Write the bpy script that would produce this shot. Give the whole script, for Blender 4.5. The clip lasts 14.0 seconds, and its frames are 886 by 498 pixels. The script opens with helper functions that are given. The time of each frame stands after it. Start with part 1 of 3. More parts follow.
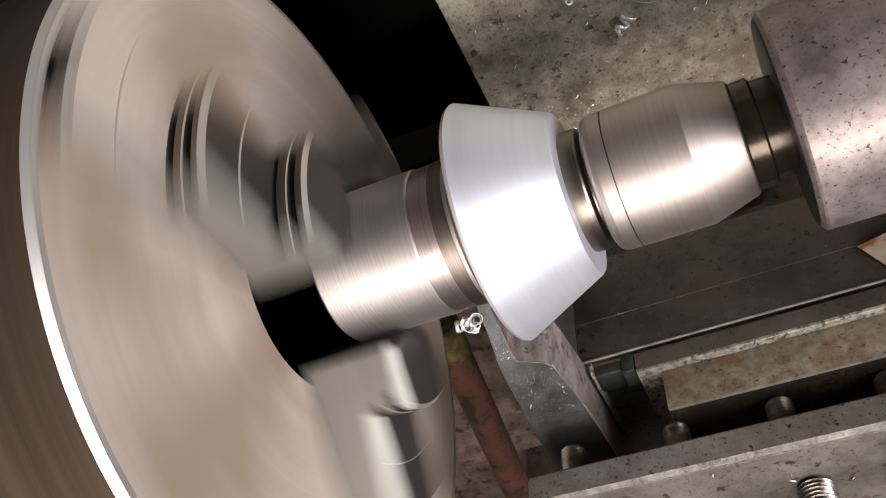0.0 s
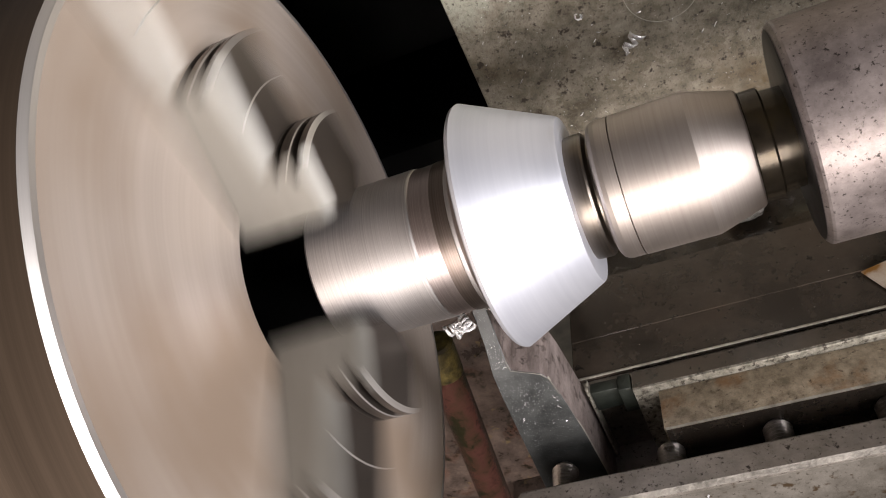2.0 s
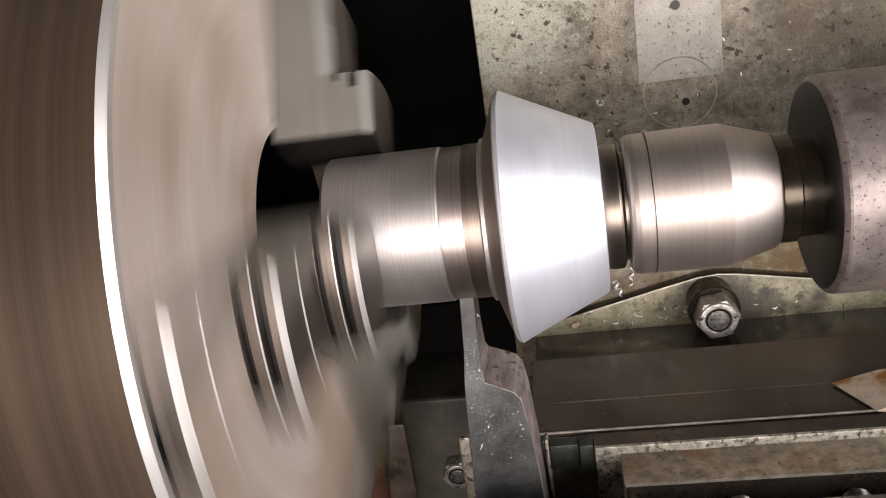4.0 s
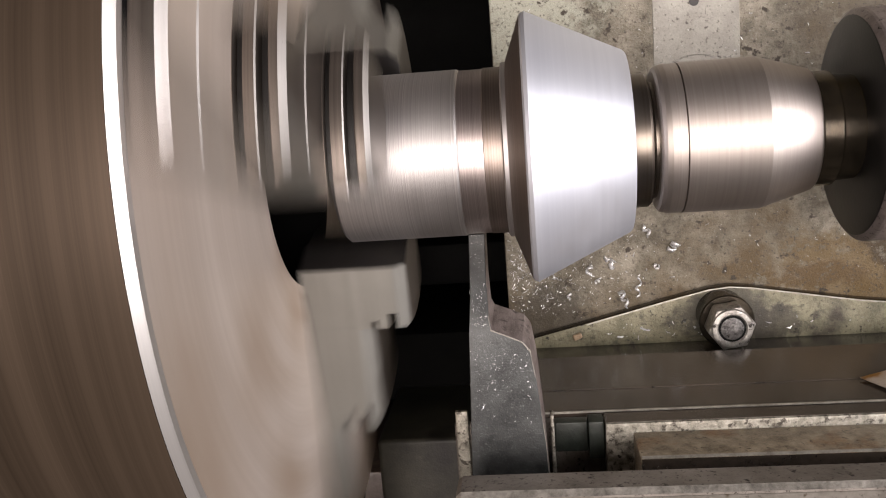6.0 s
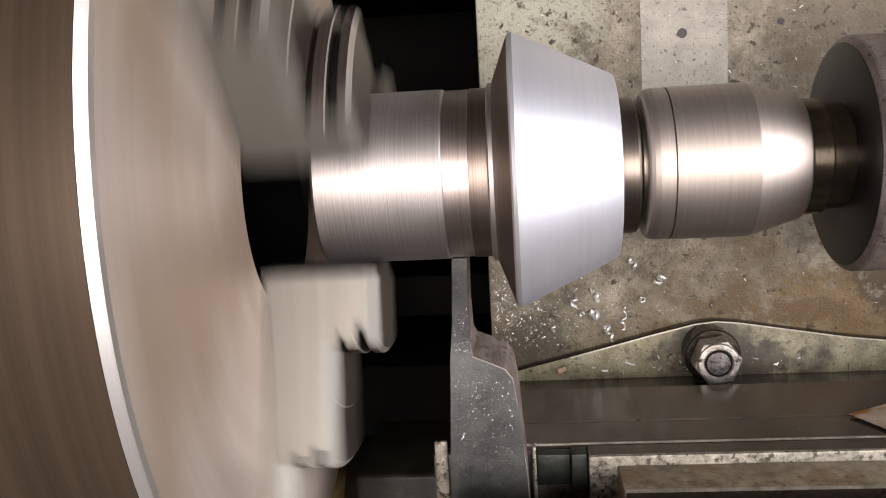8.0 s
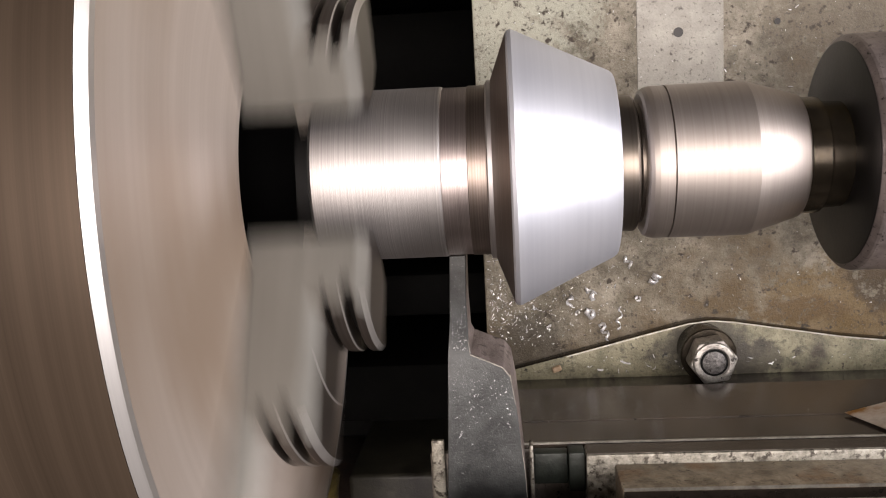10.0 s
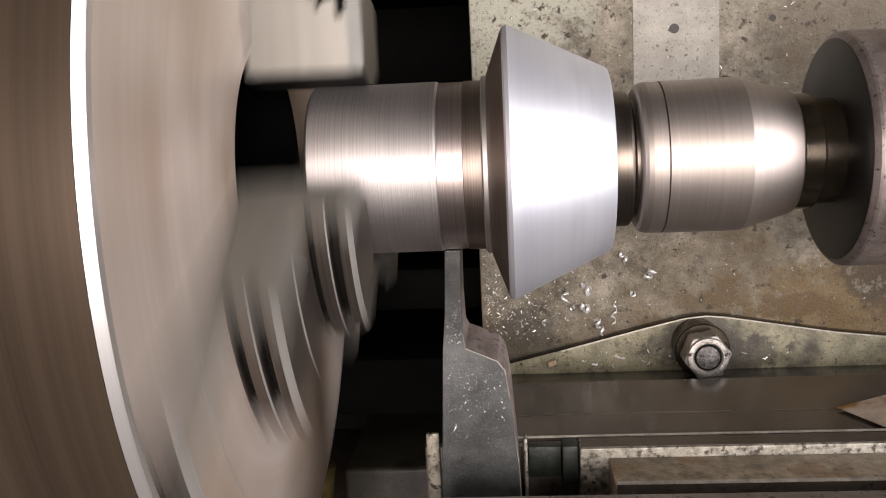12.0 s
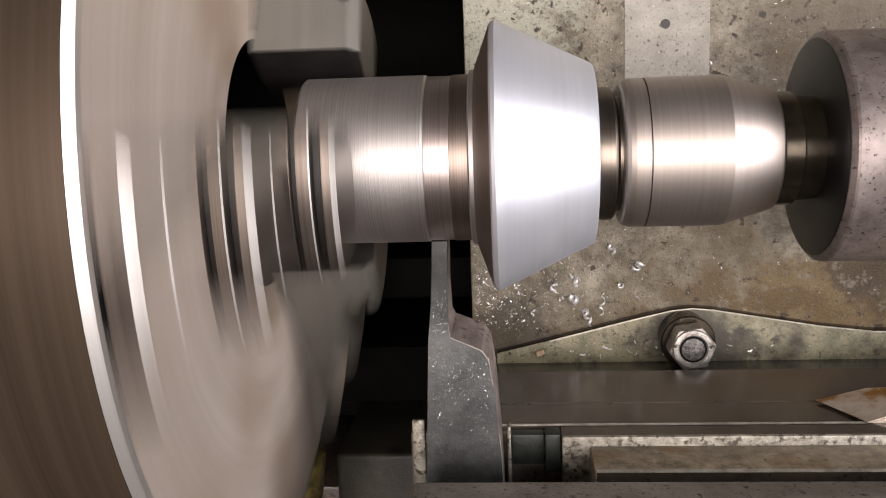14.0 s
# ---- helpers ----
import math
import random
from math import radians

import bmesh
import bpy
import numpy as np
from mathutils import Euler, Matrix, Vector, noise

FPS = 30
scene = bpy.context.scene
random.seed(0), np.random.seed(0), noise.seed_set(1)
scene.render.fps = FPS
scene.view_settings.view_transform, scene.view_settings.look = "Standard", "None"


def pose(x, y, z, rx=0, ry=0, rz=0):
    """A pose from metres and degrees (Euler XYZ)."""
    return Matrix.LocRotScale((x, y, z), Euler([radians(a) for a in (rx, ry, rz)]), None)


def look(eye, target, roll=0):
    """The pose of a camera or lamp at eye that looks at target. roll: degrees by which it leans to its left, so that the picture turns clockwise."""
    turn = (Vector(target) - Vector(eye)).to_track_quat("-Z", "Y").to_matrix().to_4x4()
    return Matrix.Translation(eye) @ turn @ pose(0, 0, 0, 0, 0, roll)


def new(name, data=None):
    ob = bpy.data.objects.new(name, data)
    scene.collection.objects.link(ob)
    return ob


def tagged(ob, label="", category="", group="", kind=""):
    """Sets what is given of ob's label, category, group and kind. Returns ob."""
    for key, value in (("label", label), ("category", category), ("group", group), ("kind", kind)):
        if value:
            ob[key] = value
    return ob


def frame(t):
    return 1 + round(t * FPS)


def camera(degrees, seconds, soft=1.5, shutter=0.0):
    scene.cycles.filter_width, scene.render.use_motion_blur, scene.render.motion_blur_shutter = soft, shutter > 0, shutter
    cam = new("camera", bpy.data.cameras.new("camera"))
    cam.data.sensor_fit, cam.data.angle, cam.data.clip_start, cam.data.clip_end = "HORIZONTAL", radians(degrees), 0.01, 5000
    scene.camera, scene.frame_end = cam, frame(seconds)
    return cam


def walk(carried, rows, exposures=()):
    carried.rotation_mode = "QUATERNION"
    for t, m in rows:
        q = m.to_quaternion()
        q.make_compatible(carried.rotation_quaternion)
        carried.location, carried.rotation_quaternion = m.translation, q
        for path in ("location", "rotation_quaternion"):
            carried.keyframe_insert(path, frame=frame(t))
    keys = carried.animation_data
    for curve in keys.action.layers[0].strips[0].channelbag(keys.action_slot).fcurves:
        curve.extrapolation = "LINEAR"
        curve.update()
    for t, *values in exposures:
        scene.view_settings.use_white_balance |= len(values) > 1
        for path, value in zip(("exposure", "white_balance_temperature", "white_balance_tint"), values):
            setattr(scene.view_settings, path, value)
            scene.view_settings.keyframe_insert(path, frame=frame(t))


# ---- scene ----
cam = camera(51.67, 14.0, soft=1.05, shutter=10.0)
cam.cycles.use_motion_blur = False
walk(cam, [
    (0.0, pose(0.0847, 0.1935, 0.2582, -41.08, 2.54, -25.65)),
    (0.5, pose(0.0863, 0.1919, 0.2569, -40.77, 2.76, -25.48)),
    (1.0, pose(0.0860, 0.1928, 0.2562, -40.54, 2.94, -25.32)),
    (1.5, pose(0.0838, 0.1908, 0.2566, -39.99, 3.30, -24.83)),
    (2.0, pose(0.0772, 0.1809, 0.2634, -38.35, 3.90, -23.43)),
    (2.5, pose(0.0626, 0.1659, 0.2962, -34.47, 4.66, -19.26)),
    (2.7, pose(0.0553, 0.1625, 0.2973, -32.44, 5.27, -16.90)),
    (4.8, pose(0.0089, 0.0641, 0.3156, -16.61, 4.47, -6.93)),
    (5.0, pose(0.0060, 0.0541, 0.3150, -15.35, 4.28, -6.58)),
    (5.5, pose(0.0048, 0.0412, 0.3134, -13.51, 5.04, -5.27)),
    (6.0, pose(0.0014, 0.0322, 0.3099, -12.23, 5.23, -4.52)),
    (6.5, pose(-0.0014, 0.0260, 0.3059, -10.96, 5.00, -4.08)),
    (7.0, pose(0.0002, 0.0224, 0.3050, -10.00, 4.83, -3.67)),
    (7.5, pose(-0.0013, 0.0229, 0.3040, -9.54, 4.52, -3.43)),
    (8.0, pose(0.0014, 0.0246, 0.3038, -9.51, 4.55, -3.25)),
    (10.5, pose(-0.0017, 0.0235, 0.3028, -9.45, 3.83, -3.01)),
    (11.0, pose(-0.0015, 0.0233, 0.3027, -9.49, 3.79, -3.02)),
    (11.5, pose(-0.0017, 0.0227, 0.3037, -9.56, 3.77, -2.86)),
    (12.0, pose(-0.0006, 0.0236, 0.3047, -9.74, 3.82, -2.77)),
    (12.5, pose(0.0004, 0.0230, 0.3051, -9.89, 3.98, -2.51)),
    (13.0, pose(0.0021, 0.0228, 0.3069, -10.02, 3.95, -2.17)),
    (13.5, pose(0.0015, 0.0228, 0.3074, -10.11, 3.74, -2.16)),
    (14.0, pose(0.0048, 0.0253, 0.3099, -10.44, 4.04, -2.03)),
], exposures=[(0.0, 0.34, 6650, 17), (2.5, 0.36, 6650, 17), (5.0, 0.09, 6750, 19), (14.0, 0.03, 6750, 19)])

# ---- world and light: a closed workshop with tubes overhead ----
world = bpy.data.worlds.new("workshop_air")
world.use_nodes = True
world.node_tree.nodes["Background"].inputs[0].default_value = (0.55, 0.52, 0.48, 1)
world.node_tree.nodes["Background"].inputs[1].default_value = 0.05
scene.world = world


def area_lamp(name, place, target, sx, sy, watts, colour):
    data = bpy.data.lights.new(name, "AREA")
    data.shape, data.size, data.size_y = "RECTANGLE", sx, sy
    data.energy, data.color = watts, colour
    ob = new(name, data)
    ob.matrix_world = look(place, target)
    return ob


# ceiling tubes over the lathe, and the tubes farther down the shop
area_lamp("lamp_over_bed", (0.05, 0.06, 1.25), (0.05, 0.0, 0), 0.9, 0.55, 17.5, (1.0, 0.95, 0.89))
area_lamp("lamp_down_shop", (1.75, 0.25, 1.30), (0.05, 0, 0), 1.4, 1.0, 74, (0.955, 0.965, 0.975))


# ---- materials ----
def surface(name, dark, light, rough=0.5, metal=0.0, scale=40.0, bump=0.2, fine=600.0, rings=0.0, radial=False,
            spots=None, spot_scale=90.0, spot_cut=0.68, stain=None, stain_scale=9.0, stain_cut=0.55, rough_var=0.12,
            stretch=(1, 1, 1), pits=None, pit_scale=480.0, pit_cut=0.66, spec=0.5, spot_soft=0.08, aniso=0.0, dust=None, dust_scale=1500.0, dust_cut=0.70, pit_soft=0.12, marks=()):
    """A worn procedural surface: coarse mottling, fine grain, optional turned rings, pits and stains."""
    m = bpy.data.materials.new(name)
    m.use_nodes = True
    nt = m.node_tree
    bsdf = nt.nodes["Principled BSDF"]
    link = nt.links.new

    def node(kind, **kw):
        n = nt.nodes.new(kind)
        for k, v in kw.items():
            n.inputs[k].default_value = v
        return n

    coords = node("ShaderNodeTexCoord")
    mapping = node("ShaderNodeMapping", Scale=stretch)
    link(coords.outputs["Object"], mapping.inputs["Vector"])
    coarse = node("ShaderNodeTexNoise", Scale=scale, Detail=9.0, Roughness=0.72)
    link(mapping.outputs[0], coarse.inputs["Vector"])
    grain = node("ShaderNodeTexNoise", Scale=fine, Detail=3.0, Roughness=0.6)
    link(mapping.outputs[0], grain.inputs["Vector"])
    height = grain.outputs["Fac"]
    mixval = coarse.outputs["Fac"]
    if rings:
        split = node("ShaderNodeSeparateXYZ")
        link(coords.outputs["Object"], split.inputs[0])
        radius = node("ShaderNodeMath")
        radius.operation = "POWER"
        if radial:
            y2, z2, tot = node("ShaderNodeMath"), node("ShaderNodeMath"), node("ShaderNodeMath")
            y2.operation = z2.operation = "MULTIPLY"
            tot.operation = "ADD"
            link(split.outputs["Y"], y2.inputs[0]), link(split.outputs["Y"], y2.inputs[1])
            link(split.outputs["Z"], z2.inputs[0]), link(split.outputs["Z"], z2.inputs[1])
            link(y2.outputs[0], tot.inputs[0]), link(z2.outputs[0], tot.inputs[1])
            link(tot.outputs[0], radius.inputs[0])
            radius.inputs[1].default_value = 0.5
            along = radius.outputs[0]
        else:
            along = split.outputs["X"]
        both = node("ShaderNodeCombineXYZ")
        link(along, both.inputs[0])
        link(split.outputs["X"], both.inputs[1])
        ring = node("ShaderNodeTexNoise", Scale=rings, Detail=5.0, Roughness=0.72)
        link(both.outputs[0], ring.inputs["Vector"])
        blend = node("ShaderNodeMix")
        blend.inputs["Factor"].default_value = 0.75
        link(coarse.outputs["Fac"], blend.inputs["A"])
        link(ring.outputs["Fac"], blend.inputs["B"])
        mixval = blend.outputs["Result"]
        blend2 = node("ShaderNodeMix")
        blend2.inputs["Factor"].default_value = 0.9
        link(grain.outputs["Fac"], blend2.inputs["A"])
        link(ring.outputs["Fac"], blend2.inputs["B"])
        height = blend2.outputs["Result"]
    ramp = node("ShaderNodeValToRGB")
    ramp.color_ramp.elements[0].position, ramp.color_ramp.elements[1].position = 0.36, 0.64
    ramp.color_ramp.elements[0].color, ramp.color_ramp.elements[1].color = (*dark, 1), (*light, 1)
    link(mixval, ramp.inputs[0])
    colour = ramp.outputs[0]

    def overlay(colour, tint, sc, cut, soft, det):
        n = node("ShaderNodeTexNoise", Scale=sc, Detail=det, Roughness=0.6)
        link(coords.outputs["Object"], n.inputs["Vector"])
        r = node("ShaderNodeValToRGB")
        r.color_ramp.elements[0].position, r.color_ramp.elements[1].position = cut, min(cut + soft, 1)
        link(n.outputs["Fac"], r.inputs[0])
        mx = node("ShaderNodeMix")
        mx.data_type = "RGBA"
        link(r.outputs[0], mx.inputs["Factor"])
        link(colour, mx.inputs["A"])
        mx.inputs["B"].default_value = (*tint, 1)
        return mx.outputs["Result"]

    if stain:
        colour = overlay(colour, stain, stain_scale, stain_cut, 0.14, 5.0)
    # ragged-edged tints round a place: oil, grime, a paler area, painted quill shade
    for (mx0, my0, mz0), reach, tint, wide in marks:
        shift = node("ShaderNodeMapping", Location=(-mx0 * wide, -my0, -mz0), Scale=(wide, 1, 1))
        link(coords.outputs["Object"], shift.inputs["Vector"])
        far = nt.nodes.new("ShaderNodeVectorMath")
        far.operation = "LENGTH"
        link(shift.outputs[0], far.inputs[0])
        fall = node("ShaderNodeMapRange")
        fall.inputs["From Min"].default_value, fall.inputs["From Max"].default_value = reach * 0.15, reach
        fall.inputs["To Min"].default_value, fall.inputs["To Max"].default_value = 1.0, 0.0
        link(far.outputs["Value"], fall.inputs["Value"])
        ragged = node("ShaderNodeTexNoise", Scale=85.0, Detail=8.0, Roughness=0.72)
        link(coords.outputs["Object"], ragged.inputs["Vector"])
        add = nt.nodes.new("ShaderNodeMath")
        add.operation = "MULTIPLY_ADD"
        add.inputs[1].default_value = 2.2
        link(ragged.outputs["Fac"], add.inputs[0]), link(fall.outputs[0], add.inputs[2])
        edge = nt.nodes.new("ShaderNodeValToRGB")
        edge.color_ramp.elements[0].position, edge.color_ramp.elements[1].position = 0.62, 0.96
        edge.color_ramp.elements[1].color = (0.72, 0.72, 0.72, 1)
        drop = nt.nodes.new("ShaderNodeMath")
        drop.operation = "SUBTRACT"
        drop.inputs[1].default_value = 0.62
        link(add.outputs[0], drop.inputs[0])
        link(drop.outputs[0], edge.inputs[0])
        mx = node("ShaderNodeMix")
        mx.data_type = "RGBA"
        link(edge.outputs[0], mx.inputs["Factor"])
        link(colour, mx.inputs["A"])
        mx.inputs["B"].default_value = (*tint, 1)
        colour = mx.outputs["Result"]
    if pits:
        colour = overlay(colour, pits, pit_scale, pit_cut, pit_soft, 4.0)
    if spots:
        colour = overlay(colour, spots, spot_scale, spot_cut, spot_soft, 3.0)
    if dust:
        colour = overlay(colour, dust, dust_scale, dust_cut, 0.05, 2.0)
    link(colour, bsdf.inputs["Base Color"])
    rr = node("ShaderNodeMapRange")
    rr.inputs["To Min"].default_value, rr.inputs["To Max"].default_value = max(rough - rough_var, 0.03), min(rough + rough_var, 1)
    link(coarse.outputs["Fac"], rr.inputs["Value"])
    link(rr.outputs[0], bsdf.inputs["Roughness"])
    bsdf.inputs["Metallic"].default_value = metal
    bsdf.inputs["Specular IOR Level"].default_value = spec
    if aniso:
        way = nt.nodes.new("ShaderNodeTangent")
        way.direction_type, way.axis = "RADIAL", "X"
        link(way.outputs[0], bsdf.inputs["Tangent"])
        bsdf.inputs["Anisotropic"].default_value = aniso
    if bump:
        b = node("ShaderNodeBump", Strength=bump, Distance=0.0006)
        link(height, b.inputs["Height"])
        link(b.outputs[0], bsdf.inputs["Normal"])
    return m


M = {}
M["chuck_face"] = surface("turned_chuck_steel", (0.435, 0.370, 0.317), (0.54, 0.472, 0.415), 0.47, 0.50, 14, 0.010, 500, rings=60, radial=True, rough_var=0.06, aniso=0.30, stain=(0.35, 0.27, 0.205), stain_scale=16, stain_cut=0.46)
M["chuck_side"] = surface("brown_chuck_steel", (0.048, 0.033, 0.022), (0.125, 0.090, 0.063), 0.38, 0.6, 10, 0.02, 400, rings=90)
M["chuck_rim"] = surface("polished_chuck_rim", (0.50, 0.47, 0.44), (0.66, 0.635, 0.60), 0.40, 0.85, 20, 0.04, 500, rings=300)
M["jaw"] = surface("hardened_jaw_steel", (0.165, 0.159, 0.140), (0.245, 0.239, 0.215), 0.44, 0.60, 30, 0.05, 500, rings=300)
# Black of the jaw grooves, also used as painted shade on the noses.
M["jaw_dark"] = surface("black_groove_and_nose_shade", (0.005, 0.004, 0.004), (0.014, 0.012, 0.010), 0.5, 0.1, 40, 0.08)
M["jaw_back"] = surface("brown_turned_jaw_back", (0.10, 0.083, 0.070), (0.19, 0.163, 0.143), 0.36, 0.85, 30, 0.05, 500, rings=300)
# Colour of the unlit bore and slots, their shade painted as black.
M["bore"] = surface("unlit_recess_black", (0.002, 0.002, 0.002), (0.004, 0.004, 0.004), 0.8, 0.0, 40, 0.1, spec=0.04)
M["shaft"] = surface("turned_steel", (0.34, 0.325, 0.317), (0.60, 0.578, 0.566), 0.48, 1.0, 30, 0.20, 700, rings=1900)
M["shaft_fresh"] = surface("fresh_cut_steel", (0.34, 0.285, 0.265), (0.66, 0.59, 0.57), 0.36, 1.0, 30, 0.16, 700, rings=2600)
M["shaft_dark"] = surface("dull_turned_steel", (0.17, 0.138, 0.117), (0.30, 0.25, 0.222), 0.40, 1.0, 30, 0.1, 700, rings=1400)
M["cone"] = surface("frosted_aluminium", (0.58, 0.605, 0.665), (0.73, 0.753, 0.805), 0.44, 0.76, 34, 0.03, 900, rings=45, stain=(0.52, 0.53, 0.565), stain_scale=38, stain_cut=0.55)
M["centre"] = surface("ground_centre_steel", (0.39, 0.342, 0.309), (0.48, 0.434, 0.398), 0.48, 1.0, 20, 0.05, 800, rings=420)
M["centre_tip"] = surface("dark_centre_steel", (0.135, 0.114, 0.095), (0.205, 0.178, 0.152), 0.34, 1.0, 20, 0.03, 800, rings=300)
# Oil black of arbor and washer, also the wiper plate's edge shade.
M["collar"] = surface("oil_black_and_shade_steel", (0.022, 0.018, 0.013), (0.066, 0.054, 0.038), 0.22, 0.7, 60, 0.06, 700, stain=(0.05, 0.036, 0.014), stain_scale=60)
M["quill"] = surface("pitted_quill_steel", (0.125, 0.104, 0.098), (0.31, 0.268, 0.252), 0.40, 0.6, 40, 0.12, 900, spots=(0.022, 0.018, 0.015), spot_scale=700, spot_cut=0.655, stain=(0.20, 0.130, 0.078), stain_scale=16, stain_cut=0.6, pits=(0.032, 0.025, 0.021), pit_scale=700, pit_cut=0.58)
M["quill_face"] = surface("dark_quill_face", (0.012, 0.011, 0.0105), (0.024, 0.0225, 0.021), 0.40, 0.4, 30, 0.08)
# Marks: oil, a paler left end, a right side browned for quill shade too.
M["saddle"] = surface("oily_cast_iron", (0.086, 0.073, 0.047), (0.325, 0.294, 0.230), 0.55, 0.05, 62, 0.7, 900, spots=(0.042, 0.031, 0.020), spot_scale=215, spot_cut=0.615, spot_soft=0.07, stain=(0.105, 0.072, 0.032), stain_scale=15, stain_cut=0.55, pits=(0.065, 0.054, 0.040), pit_scale=620, pit_cut=0.565, pit_soft=0.14, dust=(0.50, 0.49, 0.46), dust_scale=1300, dust_cut=0.71, marks=(((-0.040, -0.134, 0.092), 0.034, (0.135, 0.080, 0.016), 0.55), ((-0.010, -0.128, 0.092), 0.022, (0.050, 0.030, 0.010), 0.6), ((-0.066, -0.133, 0.092), 0.009, (0.090, 0.052, 0.014), 0.3), ((-0.030, -0.118, 0.092), 0.018, (0.045, 0.030, 0.014), 0.7), ((-0.197, -0.150, 0.092), 0.026, (0.055, 0.049, 0.037), 1.0), ((-0.020, 0.010, 0.092), 0.085, (0.115, 0.092, 0.060), 1.0), ((-0.205, 0.020, 0.092), 0.060, (0.39, 0.40, 0.325), 1.0), ((0.035, -0.020, 0.092), 0.070, (0.125, 0.088, 0.048), 1.0)))
M["saddle_wear"] = surface("worn_bright_cast_iron", (0.20, 0.188, 0.160), (0.36, 0.345, 0.30), 0.52, 0.1, 40, 0.4, 900, spots=(0.05, 0.043, 0.036), spot_scale=300, spot_cut=0.645, spot_soft=0.14, pits=(0.08, 0.07, 0.057), pit_scale=700, pit_cut=0.59)
M["wiper"] = surface("painted_wiper_plate", (0.095, 0.088, 0.050), (0.325, 0.306, 0.205), 0.5, 0.1, 60, 0.6, 900, spots=(0.024, 0.021, 0.015), spot_scale=230, spot_cut=0.64, spot_soft=0.05, stain=(0.06, 0.05, 0.036), stain_scale=34, stain_cut=0.6, dust=(0.5, 0.49, 0.45), dust_scale=1300, dust_cut=0.725, pits=(0.06, 0.053, 0.038), pit_scale=600, pit_cut=0.58, marks=(((-0.004, 0.001, 0.0065), 0.020, (0.026, 0.022, 0.017), 0.7), ((0.016, -0.004, 0.0065), 0.010, (0.040, 0.034, 0.026), 0.5)))
M["bare_edge"] = surface("worn_bare_edge", (0.24, 0.222, 0.185), (0.52, 0.495, 0.43), 0.44, 0.6, 160, 0.3)
M["bolt"] = surface("scuffed_bolt_steel", (0.17, 0.158, 0.142), (0.52, 0.50, 0.46), 0.40, 0.7, 220, 0.4, 900, spots=(0.035, 0.03, 0.026), spot_scale=330, spot_cut=0.60)
M["thread"] = surface("oily_thread_steel", (0.12, 0.108, 0.095), (0.34, 0.315, 0.285), 0.34, 0.8, 160, 0.1, 900, stain=(0.05, 0.038, 0.026), stain_scale=120, stain_cut=0.58)
M["dish"] = surface("pitted_bolt_dish", (0.030, 0.028, 0.027), (0.20, 0.192, 0.185), 0.42, 0.6, 330, 0.5, 900, spots=(0.018, 0.015, 0.013), spot_scale=260, spot_cut=0.56)
M["black_oxide"] = surface("oily_black_oxide", (0.025, 0.020, 0.0158), (0.065, 0.051, 0.039), 0.17, 0.0, 24, 0.03, 500, rough_var=0.07, stain=(0.055, 0.041, 0.030), stain_scale=22, spec=0.9, pits=(0.013, 0.011, 0.009), pit_scale=300, pit_cut=0.6, dust=(0.34, 0.33, 0.30), dust_scale=700, dust_cut=0.75)
M["post"] = surface("dark_toolpost_steel", (0.125, 0.109, 0.092), (0.28, 0.252, 0.222), 0.40, 0.5, 40, 0.25, 800, spots=(0.026, 0.020, 0.015), spot_scale=260, spot_cut=0.63, pits=(0.045, 0.037, 0.029), pit_scale=700, pit_cut=0.58, dust=(0.34, 0.33, 0.31), dust_scale=1000, dust_cut=0.76)
M["post_light"] = surface("worn_toolpost_top", (0.080, 0.071, 0.058), (0.175, 0.160, 0.138), 0.44, 0.4, 40, 0.25, 800, spots=(0.05, 0.032, 0.017), spot_scale=150, spot_cut=0.61, pits=(0.06, 0.05, 0.04), pit_scale=600, pit_cut=0.58)
M["plate_edge"] = surface("worn_plate_edge", (0.10, 0.093, 0.080), (0.26, 0.245, 0.215), 0.46, 0.5, 220, 0.4)
M["shim"] = surface("scratched_shim_steel", (0.11, 0.102, 0.080), (0.44, 0.42, 0.355), 0.42, 0.5, 200, 0.25, 900, pits=(0.050, 0.042, 0.032), pit_scale=420, pit_cut=0.52, dust=(0.55, 0.54, 0.5), dust_scale=900, dust_cut=0.72)
M["shank"] = surface("rust_stained_shank", (0.165, 0.135, 0.096), (0.43, 0.36, 0.265), 0.42, 0.45, 160, 0.5, 900, stain=(0.25, 0.112, 0.032), stain_scale=30, stain_cut=0.57, pits=(0.085, 0.063, 0.041), pit_scale=500, pit_cut=0.6)
M["tool"] = surface("dusty_tool_steel", (0.020, 0.0215, 0.021), (0.062, 0.066, 0.064), 0.44, 0.3, 50, 0.22, 1400, spots=(0.30, 0.30, 0.30), spot_scale=900, spot_cut=0.72, spot_soft=0.03, dust=(0.40, 0.40, 0.40), dust_scale=2400, dust_cut=0.67)
M["tool_ground"] = surface("rough_ground_steel", (0.125, 0.100, 0.091), (0.30, 0.252, 0.233), 0.42, 0.4, 70, 0.5, 700, stretch=(2.5, 2.5, 0.7), pits=(0.06, 0.046, 0.04), pit_scale=260, pit_cut=0.56)
M["green_black"] = surface("greenish_black_block", (0.010, 0.013, 0.010), (0.030, 0.036, 0.029), 0.45, 0.2, 120, 0.3)
M["chip"] = surface("bright_chip", (0.74, 0.74, 0.74), (0.92, 0.92, 0.92), 0.28, 0.55, 200, 0.3)
M["olive"] = surface("olive_grey_casting", (0.034, 0.031, 0.023), (0.070, 0.065, 0.048), 0.5, 0.05, 40, 0.25, 700, stain=(0.018, 0.016, 0.012), stain_scale=24)
